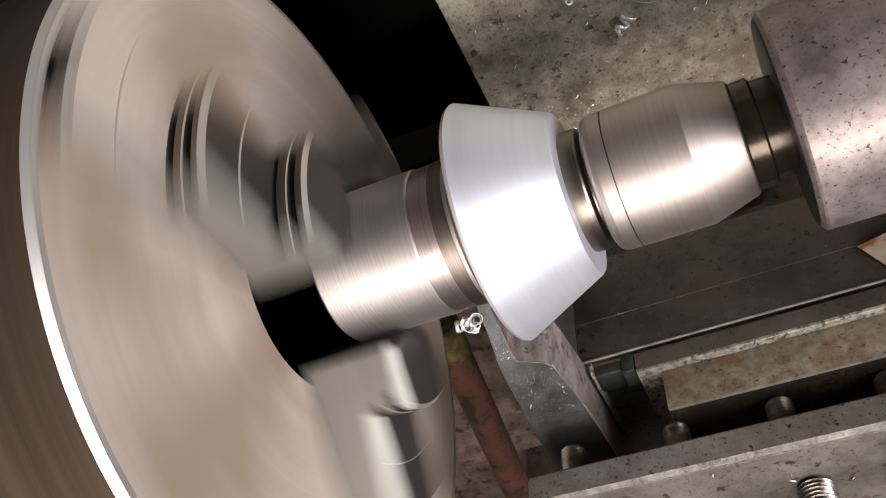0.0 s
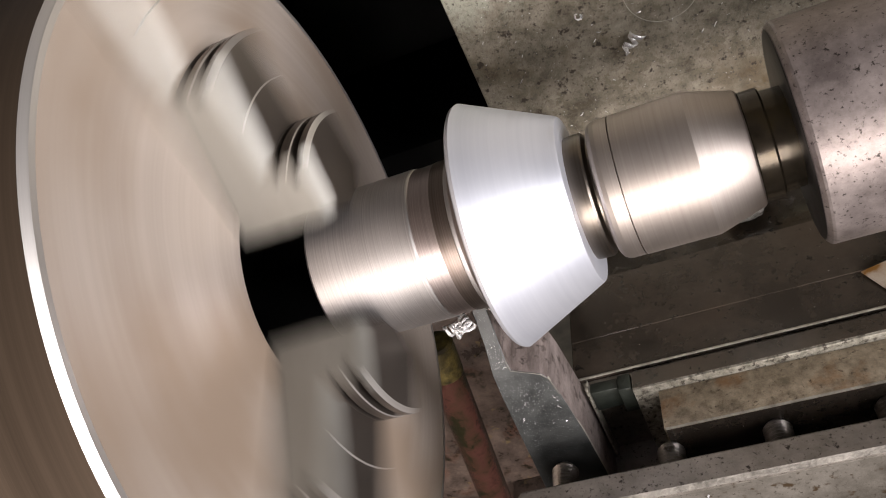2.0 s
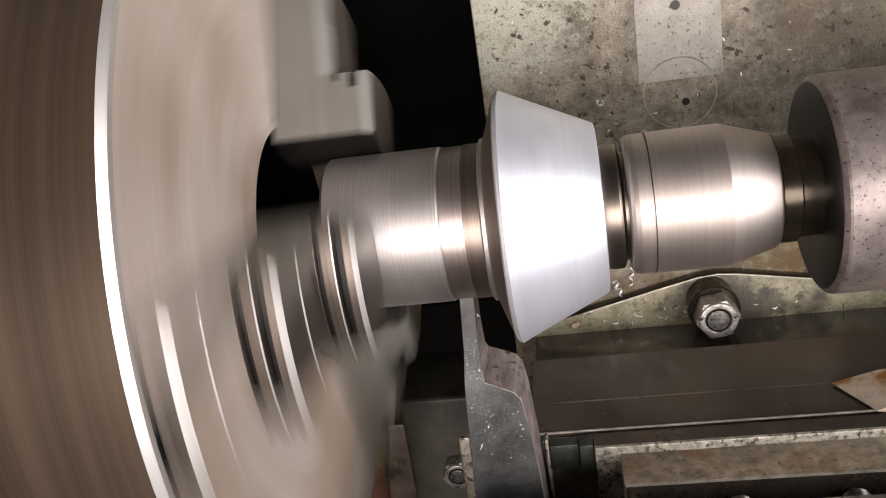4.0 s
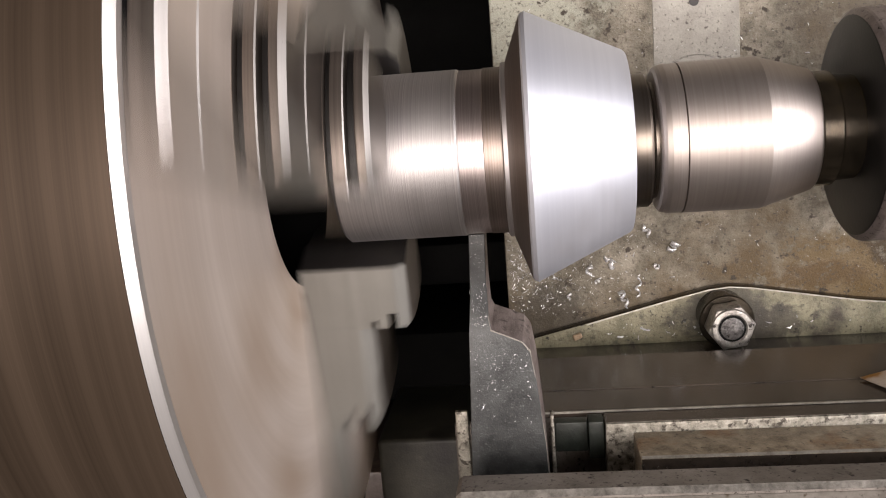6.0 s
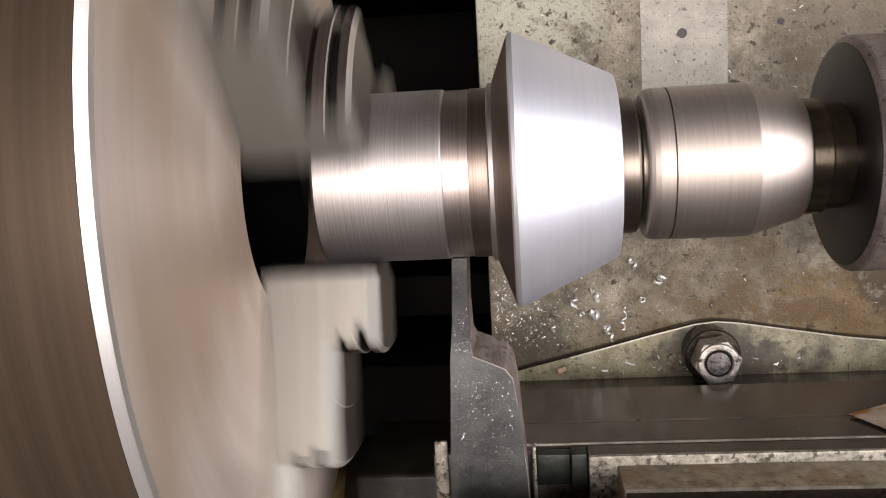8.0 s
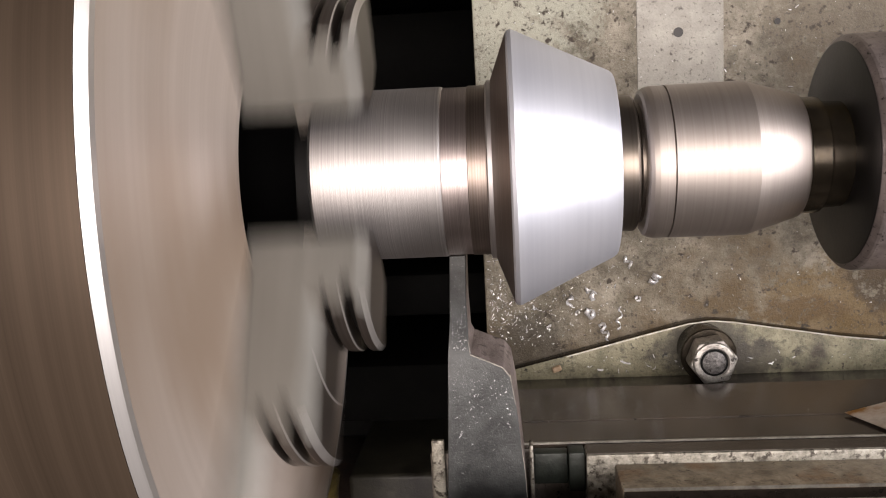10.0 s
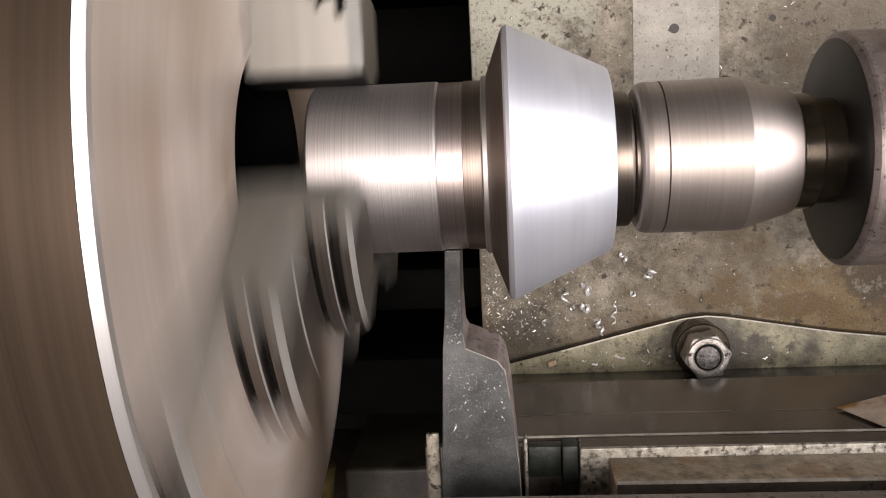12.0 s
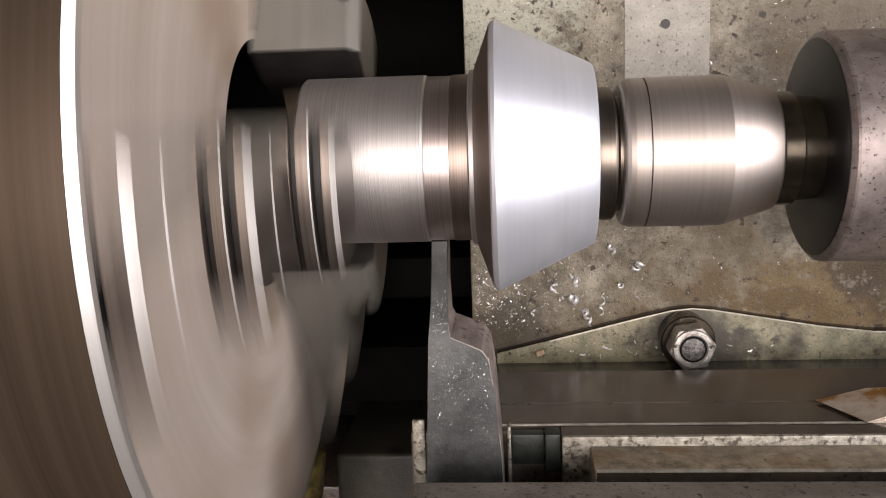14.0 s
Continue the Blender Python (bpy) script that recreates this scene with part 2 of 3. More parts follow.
M["rust"] = surface("rusty_oily_casting", (0.044, 0.032, 0.026), (0.155, 0.113, 0.090), 0.30, 0.1, 40, 0.5, 400, stain=(0.12, 0.055, 0.036), stain_scale=45, stain_cut=0.55, spots=(0.17, 0.125, 0.06), spot_scale=120, spot_cut=0.66, pits=(0.018, 0.015, 0.009), pit_scale=90, pit_cut=0.56)
M["red_rust"] = surface("glossy_red_rust", (0.042, 0.019, 0.015), (0.21, 0.086, 0.066), 0.22, 0.2, 34, 0.5, 500, stain=(0.030, 0.027, 0.013), stain_scale=34, stain_cut=0.47, spec=0.8)
M["yellow_grease"] = surface("yellow_grease", (0.014, 0.011, 0.006), (0.150, 0.115, 0.036), 0.35, 0.0, 120, 0.6, 700, stain=(0.03, 0.024, 0.014), stain_scale=90, stain_cut=0.52)
# Near black bed and ways: the gap's shade is put into these colours.
M["pit"] = surface("bed_gap_black", (0.003, 0.003, 0.003), (0.007, 0.007, 0.0065), 0.7, 0.0, 20, 0.2, spec=0.10)
M["way"] = surface("shaded_bed_way", (0.0028, 0.0028, 0.0027), (0.006, 0.006, 0.0056), 0.75, 0.0, 30, 0.1, spec=0.08)
M["insert"] = surface("ground_tool_bit", (0.46, 0.38, 0.30), (0.80, 0.73, 0.65), 0.35, 0.4, 60, 0.4, 700, stain=(0.30, 0.145, 0.030), stain_scale=60, stain_cut=0.47)
M["brass"] = surface("yellow_painted_shank", (0.62, 0.36, 0.03), (0.80, 0.50, 0.06), 0.4, 0.0, 60, 0.1)
M["wood"] = surface("brown_crumb", (0.24, 0.16, 0.09), (0.45, 0.33, 0.22), 0.7, 0.0, 300, 0.4)
# Tone of the added walls, set by how dark the metal should reflect.
M["wall"] = surface("drab_workshop_wall", (0.12, 0.108, 0.096), (0.18, 0.163, 0.147), 0.8, 0.0, 1.5, 0.1, 60)
M["concrete"] = surface("workshop_concrete", (0.10, 0.096, 0.09), (0.17, 0.163, 0.155), 0.8, 0.0, 2.0, 0.2, 80)
# Machine paint dimmed to near black, so the bed base reads as shaded.
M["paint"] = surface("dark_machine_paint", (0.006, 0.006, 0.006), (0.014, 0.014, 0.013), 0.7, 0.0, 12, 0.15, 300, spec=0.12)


# ---- mesh helpers ----
def thing(name, place, label, category, group="", kind=""):
    ob = new(name)
    ob.empty_display_size = 0.02
    ob.location = place
    return tagged(ob, label, category, group, kind)


def world_of(ob):
    p = Vector((0, 0, 0))
    while ob is not None:
        p += ob.location
        ob = ob.parent
    return p


def part(name, bm, material, parent=None, label="", smooth=30):
    """One mesh from world-space geometry, under its thing."""
    me = bpy.data.meshes.new(name)
    if parent is not None:
        bmesh.ops.translate(bm, verts=bm.verts, vec=-world_of(parent))
    bmesh.ops.recalc_face_normals(bm, faces=bm.faces)
    bm.to_mesh(me)
    bm.free()
    for mt in (material if isinstance(material, (list, tuple)) else [material]):
        me.materials.append(mt)
    if smooth:
        me.polygons.foreach_set("use_smooth", [True] * len(me.polygons))
        me.set_sharp_from_angle(angle=radians(smooth))
    ob = new(name, me)
    ob.parent = parent
    if label:
        ob["label"] = label
    return ob


def structure(name, bm, material, label, category, smooth=30):
    return tagged(part(name, bm, material, None, "", smooth), label, category, "", "structure")


def box(x0, x1, y0, y1, z0, z1, bevel=0.0006, segs=2, bm=None):
    bm = bm or bmesh.new()
    made = bmesh.ops.create_cube(bm, size=1.0)
    vs = made["verts"]
    for v in vs:
        v.co = Vector(((x0 + x1) / 2 + v.co.x * (x1 - x0), (y0 + y1) / 2 + v.co.y * (y1 - y0), (z0 + z1) / 2 + v.co.z * (z1 - z0)))
    if bevel:
        es = list({e for v in vs for e in v.link_edges})
        bmesh.ops.bevel(bm, geom=es, offset=bevel, segments=segs, affect="EDGES", profile=0.5)
    return bm


def revolve(profile, seg=96, bm=None, axis="x", centre=(0, 0, 0), caps=True):
    """A turned body: profile rows of (along, radius) about an axis through centre."""
    bm = bm or bmesh.new()
    c = Vector(centre)
    loops = []
    for a, r in profile:
        ring = []
        for i in range(seg):
            u = 2 * math.pi * i / seg
            p = (a, r * math.cos(u), r * math.sin(u)) if axis == "x" else (r * math.cos(u), r * math.sin(u), a)
            ring.append(bm.verts.new(c + Vector(p)))
        loops.append(ring)
    for a, b in zip(loops, loops[1:]):
        for i in range(seg):
            bm.faces.new((a[i], a[(i + 1) % seg], b[(i + 1) % seg], b[i]))
    for ring in (loops[0], loops[-1]) if caps else ():
        bm.faces.new(ring)
    return bm


def prism(outline, low, high, plane="xy", bevel=0.0, segs=2):
    """An extruded outline; plane xy goes up z, plane xr goes across y (for a part that lies radially along z)."""
    bm = bmesh.new()
    def place(p, h):
        return Vector((p[0], p[1], h)) if plane == "xy" else (Vector((p[0], h, p[1])) if plane == "xz" else Vector((h, p[0], p[1])))
    lo = [bm.verts.new(place(p, low)) for p in outline]
    hi = [bm.verts.new(place(p, high)) for p in outline]
    n = len(outline)
    bm.faces.new(lo), bm.faces.new(hi)
    for i in range(n):
        bm.faces.new((lo[i], lo[(i + 1) % n], hi[(i + 1) % n], hi[i]))
    bmesh.ops.recalc_face_normals(bm, faces=bm.faces)
    if bevel:
        bmesh.ops.bevel(bm, geom=bm.edges[:], offset=bevel, segments=segs, affect="EDGES", profile=0.5)
    return bm


def screw(radius, pitch, x, y, z0, z1, bm=None, seg=28):
    """A vertical threaded rod with a true helical ridge profile in rings."""
    prof, z, n = [(z0, radius * 0.62), (z0 + pitch * 0.6, radius * 0.80)], z0 + pitch, 0
    while z < z1:
        prof.append((z, radius * (1.0 if n % 2 else 0.86)))
        z += pitch / 2
        n += 1
    prof.append((z1, radius * 0.86))
    return revolve(prof, seg, bm, "z", (x, y, 0))


def hexagon(af, x, y, turn=0.0):
    r = af / math.sqrt(3)
    return [(x + r * math.cos(radians(60 * i + turn)), y + r * math.sin(radians(60 * i + turn))) for i in range(6)]


# ---- unseen room added round the lathe, for the steel to reflect ----
structure("floor", box(-3.2, 3.2, -3.2, 3.2, -1.24, -1.14, 0), M["concrete"], "unseen grey concrete floor added below the lathe", "floor", 0)
structure("ceiling", box(-3.2, 3.2, -3.2, 3.2, 2.2, 2.3, 0), M["wall"], "unseen plain ceiling added for the reflections", "ceiling", 0)
structure("wall_east", box(3.1, 3.2, -3.1, 3.1, -1.14, 2.2, 0), M["wall"], "unseen plain wall added for the reflections", "wall", 0)
structure("wall_west", box(-3.2, -3.1, -3.1, 3.1, -1.14, 2.2, 0), M["wall"], "unseen plain wall added for the reflections", "wall", 0)
structure("wall_north", box(-3.1, 3.1, 3.1, 3.2, -1.14, 2.2, 0), M["wall"], "unseen plain wall added for the reflections", "wall", 0)
structure("wall_south", box(-3.1, 3.1, -3.2, -3.1, -1.14, 2.2, 0), M["wall"], "unseen plain wall added for the reflections", "wall", 0)


# ---- the lathe bed deep in the gap, the gap's shade put into its colour ----
def lathe_bed():
    bed = thing("lathe_bed", (-0.1, 0.0, -1.139), "cast iron lathe bed below the chuck, coloured as in shade", "lathe bed")
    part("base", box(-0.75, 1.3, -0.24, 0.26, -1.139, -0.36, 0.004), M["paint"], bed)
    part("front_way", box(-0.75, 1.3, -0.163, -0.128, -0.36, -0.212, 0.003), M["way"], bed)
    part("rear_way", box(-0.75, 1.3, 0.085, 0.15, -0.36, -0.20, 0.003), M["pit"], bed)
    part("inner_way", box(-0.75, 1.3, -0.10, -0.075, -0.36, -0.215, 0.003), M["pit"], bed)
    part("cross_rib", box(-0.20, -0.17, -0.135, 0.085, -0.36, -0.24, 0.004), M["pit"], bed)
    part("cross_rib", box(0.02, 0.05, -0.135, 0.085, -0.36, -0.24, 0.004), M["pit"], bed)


lathe_bed()


def headstock():
    head = thing("headstock", (-0.45, 0.0, -0.36), "near black headstock behind the chuck", "headstock")
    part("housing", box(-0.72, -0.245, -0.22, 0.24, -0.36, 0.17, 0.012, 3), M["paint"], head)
    part("spindle_nose", revolve([(-0.246, 0.07), (-0.205, 0.07)], 64), M["chuck_side"], head)


headstock()


# ---- the chuck: body, rim, face, bore and three stepped jaws ----
def three_jaw_chuck():
    chuck = thing("three_jaw_chuck", (-0.08, 0, 0), "large brownish steel three-jaw chuck spinning with the shaft", "lathe chuck")
    part("body", revolve([(-0.205, 0.06), (-0.205, 0.1347), (-0.201, 0.1387), (-0.0818, 0.1387)], 160, None, "x", (0, 0, 0), False), M["chuck_side"], chuck, "brown oiled chuck side")
    part("rim", revolve([(-0.0818, 0.1382), (-0.0816, 0.1388), (-0.0797, 0.1367), (-0.0796, 0.1345)], 160, None, "x", (0, 0, 0), False), M["chuck_rim"], chuck, "polished bright chamfered rim")
    bm = bmesh.new()
    prof = [(-0.0797, 0.1346), (-0.0798, 0.1338), (-0.0795, 0.0900), (-0.0795, 0.0480), (-0.0800, 0.0420)]
    seg = 160
    rings = [[bm.verts.new((a, r * math.cos(2 * math.pi * i / seg), r * math.sin(2 * math.pi * i / seg))) for i in range(seg)] for a, r in prof]
    for a, b in zip(rings, rings[1:]):
        for i in range(seg):
            bm.faces.new((a[i], a[(i + 1) % seg], b[(i + 1) % seg], b[i]))
    part("face", bm, M["chuck_face"], chuck, "turned steel chuck face", 25)
    part("bore", revolve([(-0.0800, 0.0421), (-0.0830, 0.0404), (-0.140, 0.0395), (-0.140, 0.001)], 96, None, "x", (0, 0, 0), False), M["bore"], chuck, "black bore, coloured as unlit")
    for k in range(3):
        spin = Matrix.Rotation(radians(120 * k), 4, "X")
        jaw = bmesh.new()
        # three butted steps, each lofted from rows of (x, radius of the curved back, half width), grooved behind and chamfered in front
        for inner, rows in (
                (0.0890, ((-0.0862, 0.1330, 0.0202), (-0.0752, 0.1330, 0.0202), (-0.0735, 0.1330, 0.0186), (-0.0715, 0.1308, 0.0168), (-0.0715, 0.1154, 0.0166), (-0.0711, 0.1149, 0.0162))),
                (0.0540, ((-0.0800, 0.0940, 0.0201), (-0.0709, 0.0940, 0.0201), (-0.0708, 0.0905, 0.0201), (-0.0684, 0.0905, 0.0201), (-0.0683, 0.0940, 0.0201), (-0.0654, 0.0942, 0.0201),
                                  (-0.0650, 0.0937, 0.0201), (-0.0649, 0.0890, 0.0201), (-0.0619, 0.0890, 0.0201), (-0.0618, 0.0940, 0.0201), (-0.0615, 0.0942, 0.0201), (-0.0594, 0.0942, 0.0180),
                                  (-0.0577, 0.0922, 0.0163), (-0.0577, 0.0756, 0.0161), (-0.0573, 0.0751, 0.0157))),
                (0.0282, ((-0.0800, 0.0582, 0.0200), (-0.0571, 0.0582, 0.0200), (-0.0570, 0.0556, 0.0200), (-0.0553, 0.0556, 0.0200), (-0.0552, 0.0582, 0.0200), (-0.0517, 0.0582, 0.0200),
                                  (-0.0513, 0.0578, 0.0200), (-0.0512, 0.0532, 0.0200), (-0.0484, 0.0532, 0.0200), (-0.0483, 0.0580, 0.0200), (-0.0480, 0.0582, 0.0200), (-0.0456, 0.0582, 0.0176),
                                  (-0.0442, 0.0566, 0.0163)))):
            last = None
            bm = bmesh.new()
            for x, far, half in rows:
                nose = 0.0065 if inner < 0.03 else half
                plan = [(-nose, inner), (nose, inner), (half, inner + 0.0045)]
                plan += [(half * s, math.sqrt(far * far - half * half * s * s)) for s in (1, 0.67, 0.33, 0, -0.33, -0.67, -1)]
                plan.append((-half, inner + 0.0045))
                ring = [bm.verts.new((x, w, r)) for w, r in plan]
                if last is None:
                    bm.faces.new(ring)
                else:
                    for q in range(len(plan)):
                        w = (q + 1) % len(plan)
                        bm.faces.new((last[q], last[w], ring[w], ring[q]))
                last = ring
            bm.faces.new(last)
            bmesh.ops.recalc_face_normals(bm, faces=bm.faces)
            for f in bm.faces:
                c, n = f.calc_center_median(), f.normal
                # Groove floors go black; nose faces get their shade as colour.
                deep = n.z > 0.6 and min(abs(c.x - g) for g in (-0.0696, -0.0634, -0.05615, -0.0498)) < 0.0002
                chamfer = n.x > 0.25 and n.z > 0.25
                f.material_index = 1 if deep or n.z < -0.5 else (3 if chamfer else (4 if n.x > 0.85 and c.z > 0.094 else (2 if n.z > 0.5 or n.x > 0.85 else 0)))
            step = bpy.data.meshes.new("step")
            bm.to_mesh(step)
            bm.free()
            jaw.from_mesh(step)
            bpy.data.meshes.remove(step)
        bmesh.ops.transform(jaw, matrix=spin, verts=jaw.verts)
        part("jaw", jaw, [M["jaw"], M["jaw_dark"], M["jaw_back"], M["chuck_rim"], M["chuck_face"]], chuck, "stepped hardened steel jaw", 25)
        # Flat black strip drawn in place of the slot's shaded recess.
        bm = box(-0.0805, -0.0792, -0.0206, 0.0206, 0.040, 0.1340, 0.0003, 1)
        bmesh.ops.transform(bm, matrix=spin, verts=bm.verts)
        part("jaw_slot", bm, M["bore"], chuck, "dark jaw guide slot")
    return chuck


chuck = three_jaw_chuck()


# ---- the workpiece: a turned shaft with an aluminium cone pushed on it ----
def workpiece():
    piece = thing("workpiece", (-0.0225, 0, 0), "turned steel shaft with a frosted silver cone, spinning", "workpiece")
    part("shaft", revolve([(-0.0632, 0.020), (-0.0632, 0.0270), (-0.0622, 0.0280), (-0.0231, 0.0280), (-0.0224, 0.0277)], 128), M["shaft"], piece, "bright turned steel shaft", 20)
    part("fresh_cut_band", revolve([(-0.0224, 0.0277), (-0.0222, 0.0275), (-0.0143, 0.0275), (-0.0143, 0.0270)], 128), M["shaft_fresh"], piece, "freshly cut shiny band", 20)
    part("shoulder", revolve([(-0.0143, 0.0276), (-0.0141, 0.0278), (-0.0078, 0.0278), (-0.0076, 0.0276)], 128), M["shaft_dark"], piece, "dull brown steel shoulder", 20)
    part("collar", revolve([(-0.0085, 0.0283), (-0.0080, 0.0292), (-0.0066, 0.0292), (-0.0060, 0.0300)], 128), M["shaft"], piece, "", 20)
    # The back bevel is much darker than the cone's front.
    part("cone_back", revolve([(-0.0068, 0.0285), (-0.0066, 0.0296), (-0.0014, 0.0438)], 160, None, "x", (0, 0, 0), False), M["shaft_dark"], piece, "darker back bevel of the cone", 24)
    part("cone", revolve([(-0.0014, 0.0437), (-0.0008, 0.0446), (0.0004, 0.0450), (0.0012, 0.0446), (0.0312, 0.0303), (0.0320, 0.0296), (0.0322, 0.0280), (0.0322, 0.018)], 160, None, "x", (0, 0, 0), False), M["cone"], piece, "frosted silver aluminium cone", 24)
    return piece


piece = workpiece()


# ---- tailstock with its quill and the live centre ----
def tailstock():
    tail = thing("tailstock", (0.5, 0, -0.36), "pitted steel tailstock quill holding the live centre", "tailstock")
    part("housing", box(0.36, 0.72, -0.085, 0.085, -0.10, 0.08, 0.02, 3), M["paint"], tail)
    part("foot", box(0.36, 0.72, -0.12, 0.12, -0.36, -0.10, 0.006), M["paint"], tail)
    part("quill", revolve([(0.1038, 0.0353), (0.1042, 0.0361), (0.1052, 0.0372), (0.1060, 0.0375), (0.365, 0.0375)], 128), M["quill"], tail, "pitted grey steel quill", 20)
    # The end face is far darker than the quill's side.
    part("quill_face", revolve([(0.1037, 0.0354), (0.1034, 0.0348), (0.1034, 0.0170)], 96), M["quill_face"], tail, "dark end face")


tailstock()


def live_centre():
    centre = thing("live_centre", (0.098, 0, 0), "ground steel live centre pressed against the cone", "live centre")
    part("arbor", revolve([(0.0900, 0.010), (0.0900, 0.0182), (0.0904, 0.0186), (0.0960, 0.0186), (0.0966, 0.0180), (0.0968, 0.0172), (0.1045, 0.0168), (0.1045, 0.01)], 96), M["collar"], centre, "black oily arbor", 24)
    head = part("rotating_head", revolve([(0.0404, 0.0185), (0.0405, 0.0224), (0.0411, 0.0235), (0.0422, 0.0242), (0.0438, 0.0246), (0.0482, 0.0246), (0.0483, 0.0230), (0.0486, 0.0230), (0.0487, 0.0247),
                                 (0.0734, 0.0248), (0.0894, 0.0199), (0.0900, 0.0192), (0.0900, 0.012)], 128), M["centre"], centre, "ground steel housing with a fine joint", 9)
    tip = part("point", revolve([(0.0300, 0.012), (0.0312, 0.0212), (0.0322, 0.0219), (0.0335, 0.0221), (0.0376, 0.0221), (0.0384, 0.0216), (0.0389, 0.0202), (0.0394, 0.0192), (0.0408, 0.0192)], 96), M["centre_tip"], centre, "dark steel point with a groove", 24)
    return head, tip


centre_head, centre_tip = live_centre()


# ---- carriage: saddle, wiper plate and its bolt ----
def saddle():
    ob = thing("carriage_saddle", (0.2, 0.05, -0.222), "mottled oily cast iron saddle scattered with chips", "carriage")
    part("deck", box(-0.0159, 0.46, -0.34, 0.34, -0.1985, -0.1304, 0.0012, 2), M["saddle"], ob, "oily mottled grey deck")
    part("worn_pad", box(0.0587, 0.0976, 0.014, 0.30, -0.1306, -0.1301, 0.0002, 1), M["saddle_wear"], ob, "brighter worn strip")
    part("scribed_ring", revolve([(-0.1305, 0.0168), (-0.1301, 0.0168), (-0.1301, 0.0171), (-0.1305, 0.0171)], 72, None, "z", (0.0775, 0.0075, 0), False), M["bare_edge"], ob)
    for x, y, r in ((0.0774, 0.0484, 0.0022), (0.0800, 0.0030, 0.0018), (0.1214, 0.0508, 0.0014)):
        part("oil_hole", revolve([(-0.1303, r), (-0.12990, r), (-0.12990, 0.0004)], 24, None, "z", (x, y, 0)), M["quill_face"], ob, "small dark oil hole")


saddle()


def wiper_plate():
    ob = thing("wiper_plate", (0.0927, -0.10, -0.1300), "olive grey low triangular plate bolted on the saddle", "plate")
    out = [(-0.004, -0.1062), (-0.004, -0.1178), (0.30, -0.1150), (0.30, -0.1012), (0.175, -0.0975), (0.150, -0.0945), (0.100, -0.0858), (0.090, -0.0848), (0.080, -0.0858), (0.060, -0.0905), (0.022, -0.1000)]
    bm = prism(out, -0.1300, -0.1235, "xy", 0.0006, 2)
    # Upright edge faces are coloured dark to carry the shade there.
    for f in bm.faces:
        f.material_index = 1 if abs(f.normal.z) < 0.5 else 0
    part("plate", bm, [M["wiper"], M["collar"]], ob)
    # bare metal line along the worn upper edge
    bm = bmesh.new()
    edge = [(0.022, -0.1003), (0.060, -0.0908), (0.080, -0.0861), (0.090, -0.0851), (0.100, -0.0861), (0.150, -0.0948), (0.175, -0.0978), (0.30, -0.1015)]
    for (xa, ya), (xb, yb) in zip(edge, edge[1:]):
        v = [bm.verts.new(p) for p in ((xa, ya, -0.12335), (xb, yb, -0.12335), (xb, yb - 0.0005, -0.12325), (xa, ya - 0.0005, -0.12325))]
        bm.faces.new(v)
    part("worn_edge", bm, M["bare_edge"], ob, "bare worn upper edge")


wiper_plate()


def hex_bolt(name, x, y, z, af, high, washer, spacer, label="scuffed steel hex bolt with washer on the wiper plate"):
    ob = thing(name, (x, y, z), label, "bolt")
    z0 = z + spacer
    if washer:
        part("spacer", revolve([(z, washer * 0.93), (z0 - 0.0034, washer * 0.93), (z0 - 0.0030, washer * 0.7)], 48, None, "z", (x, y, 0)), M["collar"], ob, "black oily spacer")
        part("washer", revolve([(z0 - 0.0030, washer * 0.5), (z0 - 0.0030, washer), (z0 - 0.0006, washer), (z0, washer * 0.96), (z0, washer * 0.5)], 48, None, "z", (x, y, 0)), M["collar"], ob, "dark oily washer")
    # a hex head with a chamfered round top and a shallow dished middle
    part("head", prism(hexagon(af, x, y, 8), z0, z0 + high - 0.0010, "xy", 0.0008, 2), M["bolt"], ob)
    top = z0 + high
    part("head_rim", revolve([(top - 0.0012, af * 0.500), (top - 0.0002, af * 0.470), (top, af * 0.44), (top, af * 0.36), (top - 0.0008, af * 0.32), (top - 0.0009, 0.0004)], 40, None, "z", (x, y, 0)), M["bolt"], ob, "worn bright rim")
    part("head_groove", revolve([(top - 0.0007, af * 0.335), (top - 0.0005, af * 0.27), (top - 0.0005, 0.0004)], 32, None, "z", (x, y, 0)), M["pit"], ob, "black ring round the dish")
    part("head_dish", revolve([(top - 0.0006, af * 0.285), (top - 0.0003, af * 0.25), (top - 0.0002, af * 0.1), (top - 0.0002, 0.0004)], 32, None, "z", (x, y, 0)), M["dish"], ob, "dark pitted middle")
    return ob


hex_bolt("hex_bolt", 0.0856, -0.0978, -0.1235, 0.0188, 0.0120, 0.0126, 0.0150)


# ---- compound slide wall and four-way tool post ----
def compound_slide():
    ob = thing("compound_slide", (0.08, -0.15, -0.1300), "black oily steel slide block under the tool post", "compound slide")
    part("foot", box(-0.0040, 0.34, -0.30, -0.1112, -0.1235, -0.0778, 0.0008), M["black_oxide"], ob, "black recessed foot")
    part("lower_block", box(-0.0040, 0.34, -0.30, -0.1012, -0.0782, -0.0385, 0.0002, 1), M["black_oxide"], ob, "glossy black oily block")
    part("upper_block", box(-0.0040, 0.34, -0.30, -0.1016, -0.0384, -0.0152, 0.0002, 1), M["black_oxide"], ob)
    part("rail_strip", box(0.0560, 0.1600, -0.1034, -0.1018, -0.0118, -0.0100, 0.0003, 1), M["shank"], ob, "thin worn rail")
    part("floor_strip", box(-0.0040, 0.34, -0.1018, -0.1010, -0.0160, -0.0149, 0.0002, 1), M["bare_edge"], ob, "bright worn edge strip")


compound_slide()


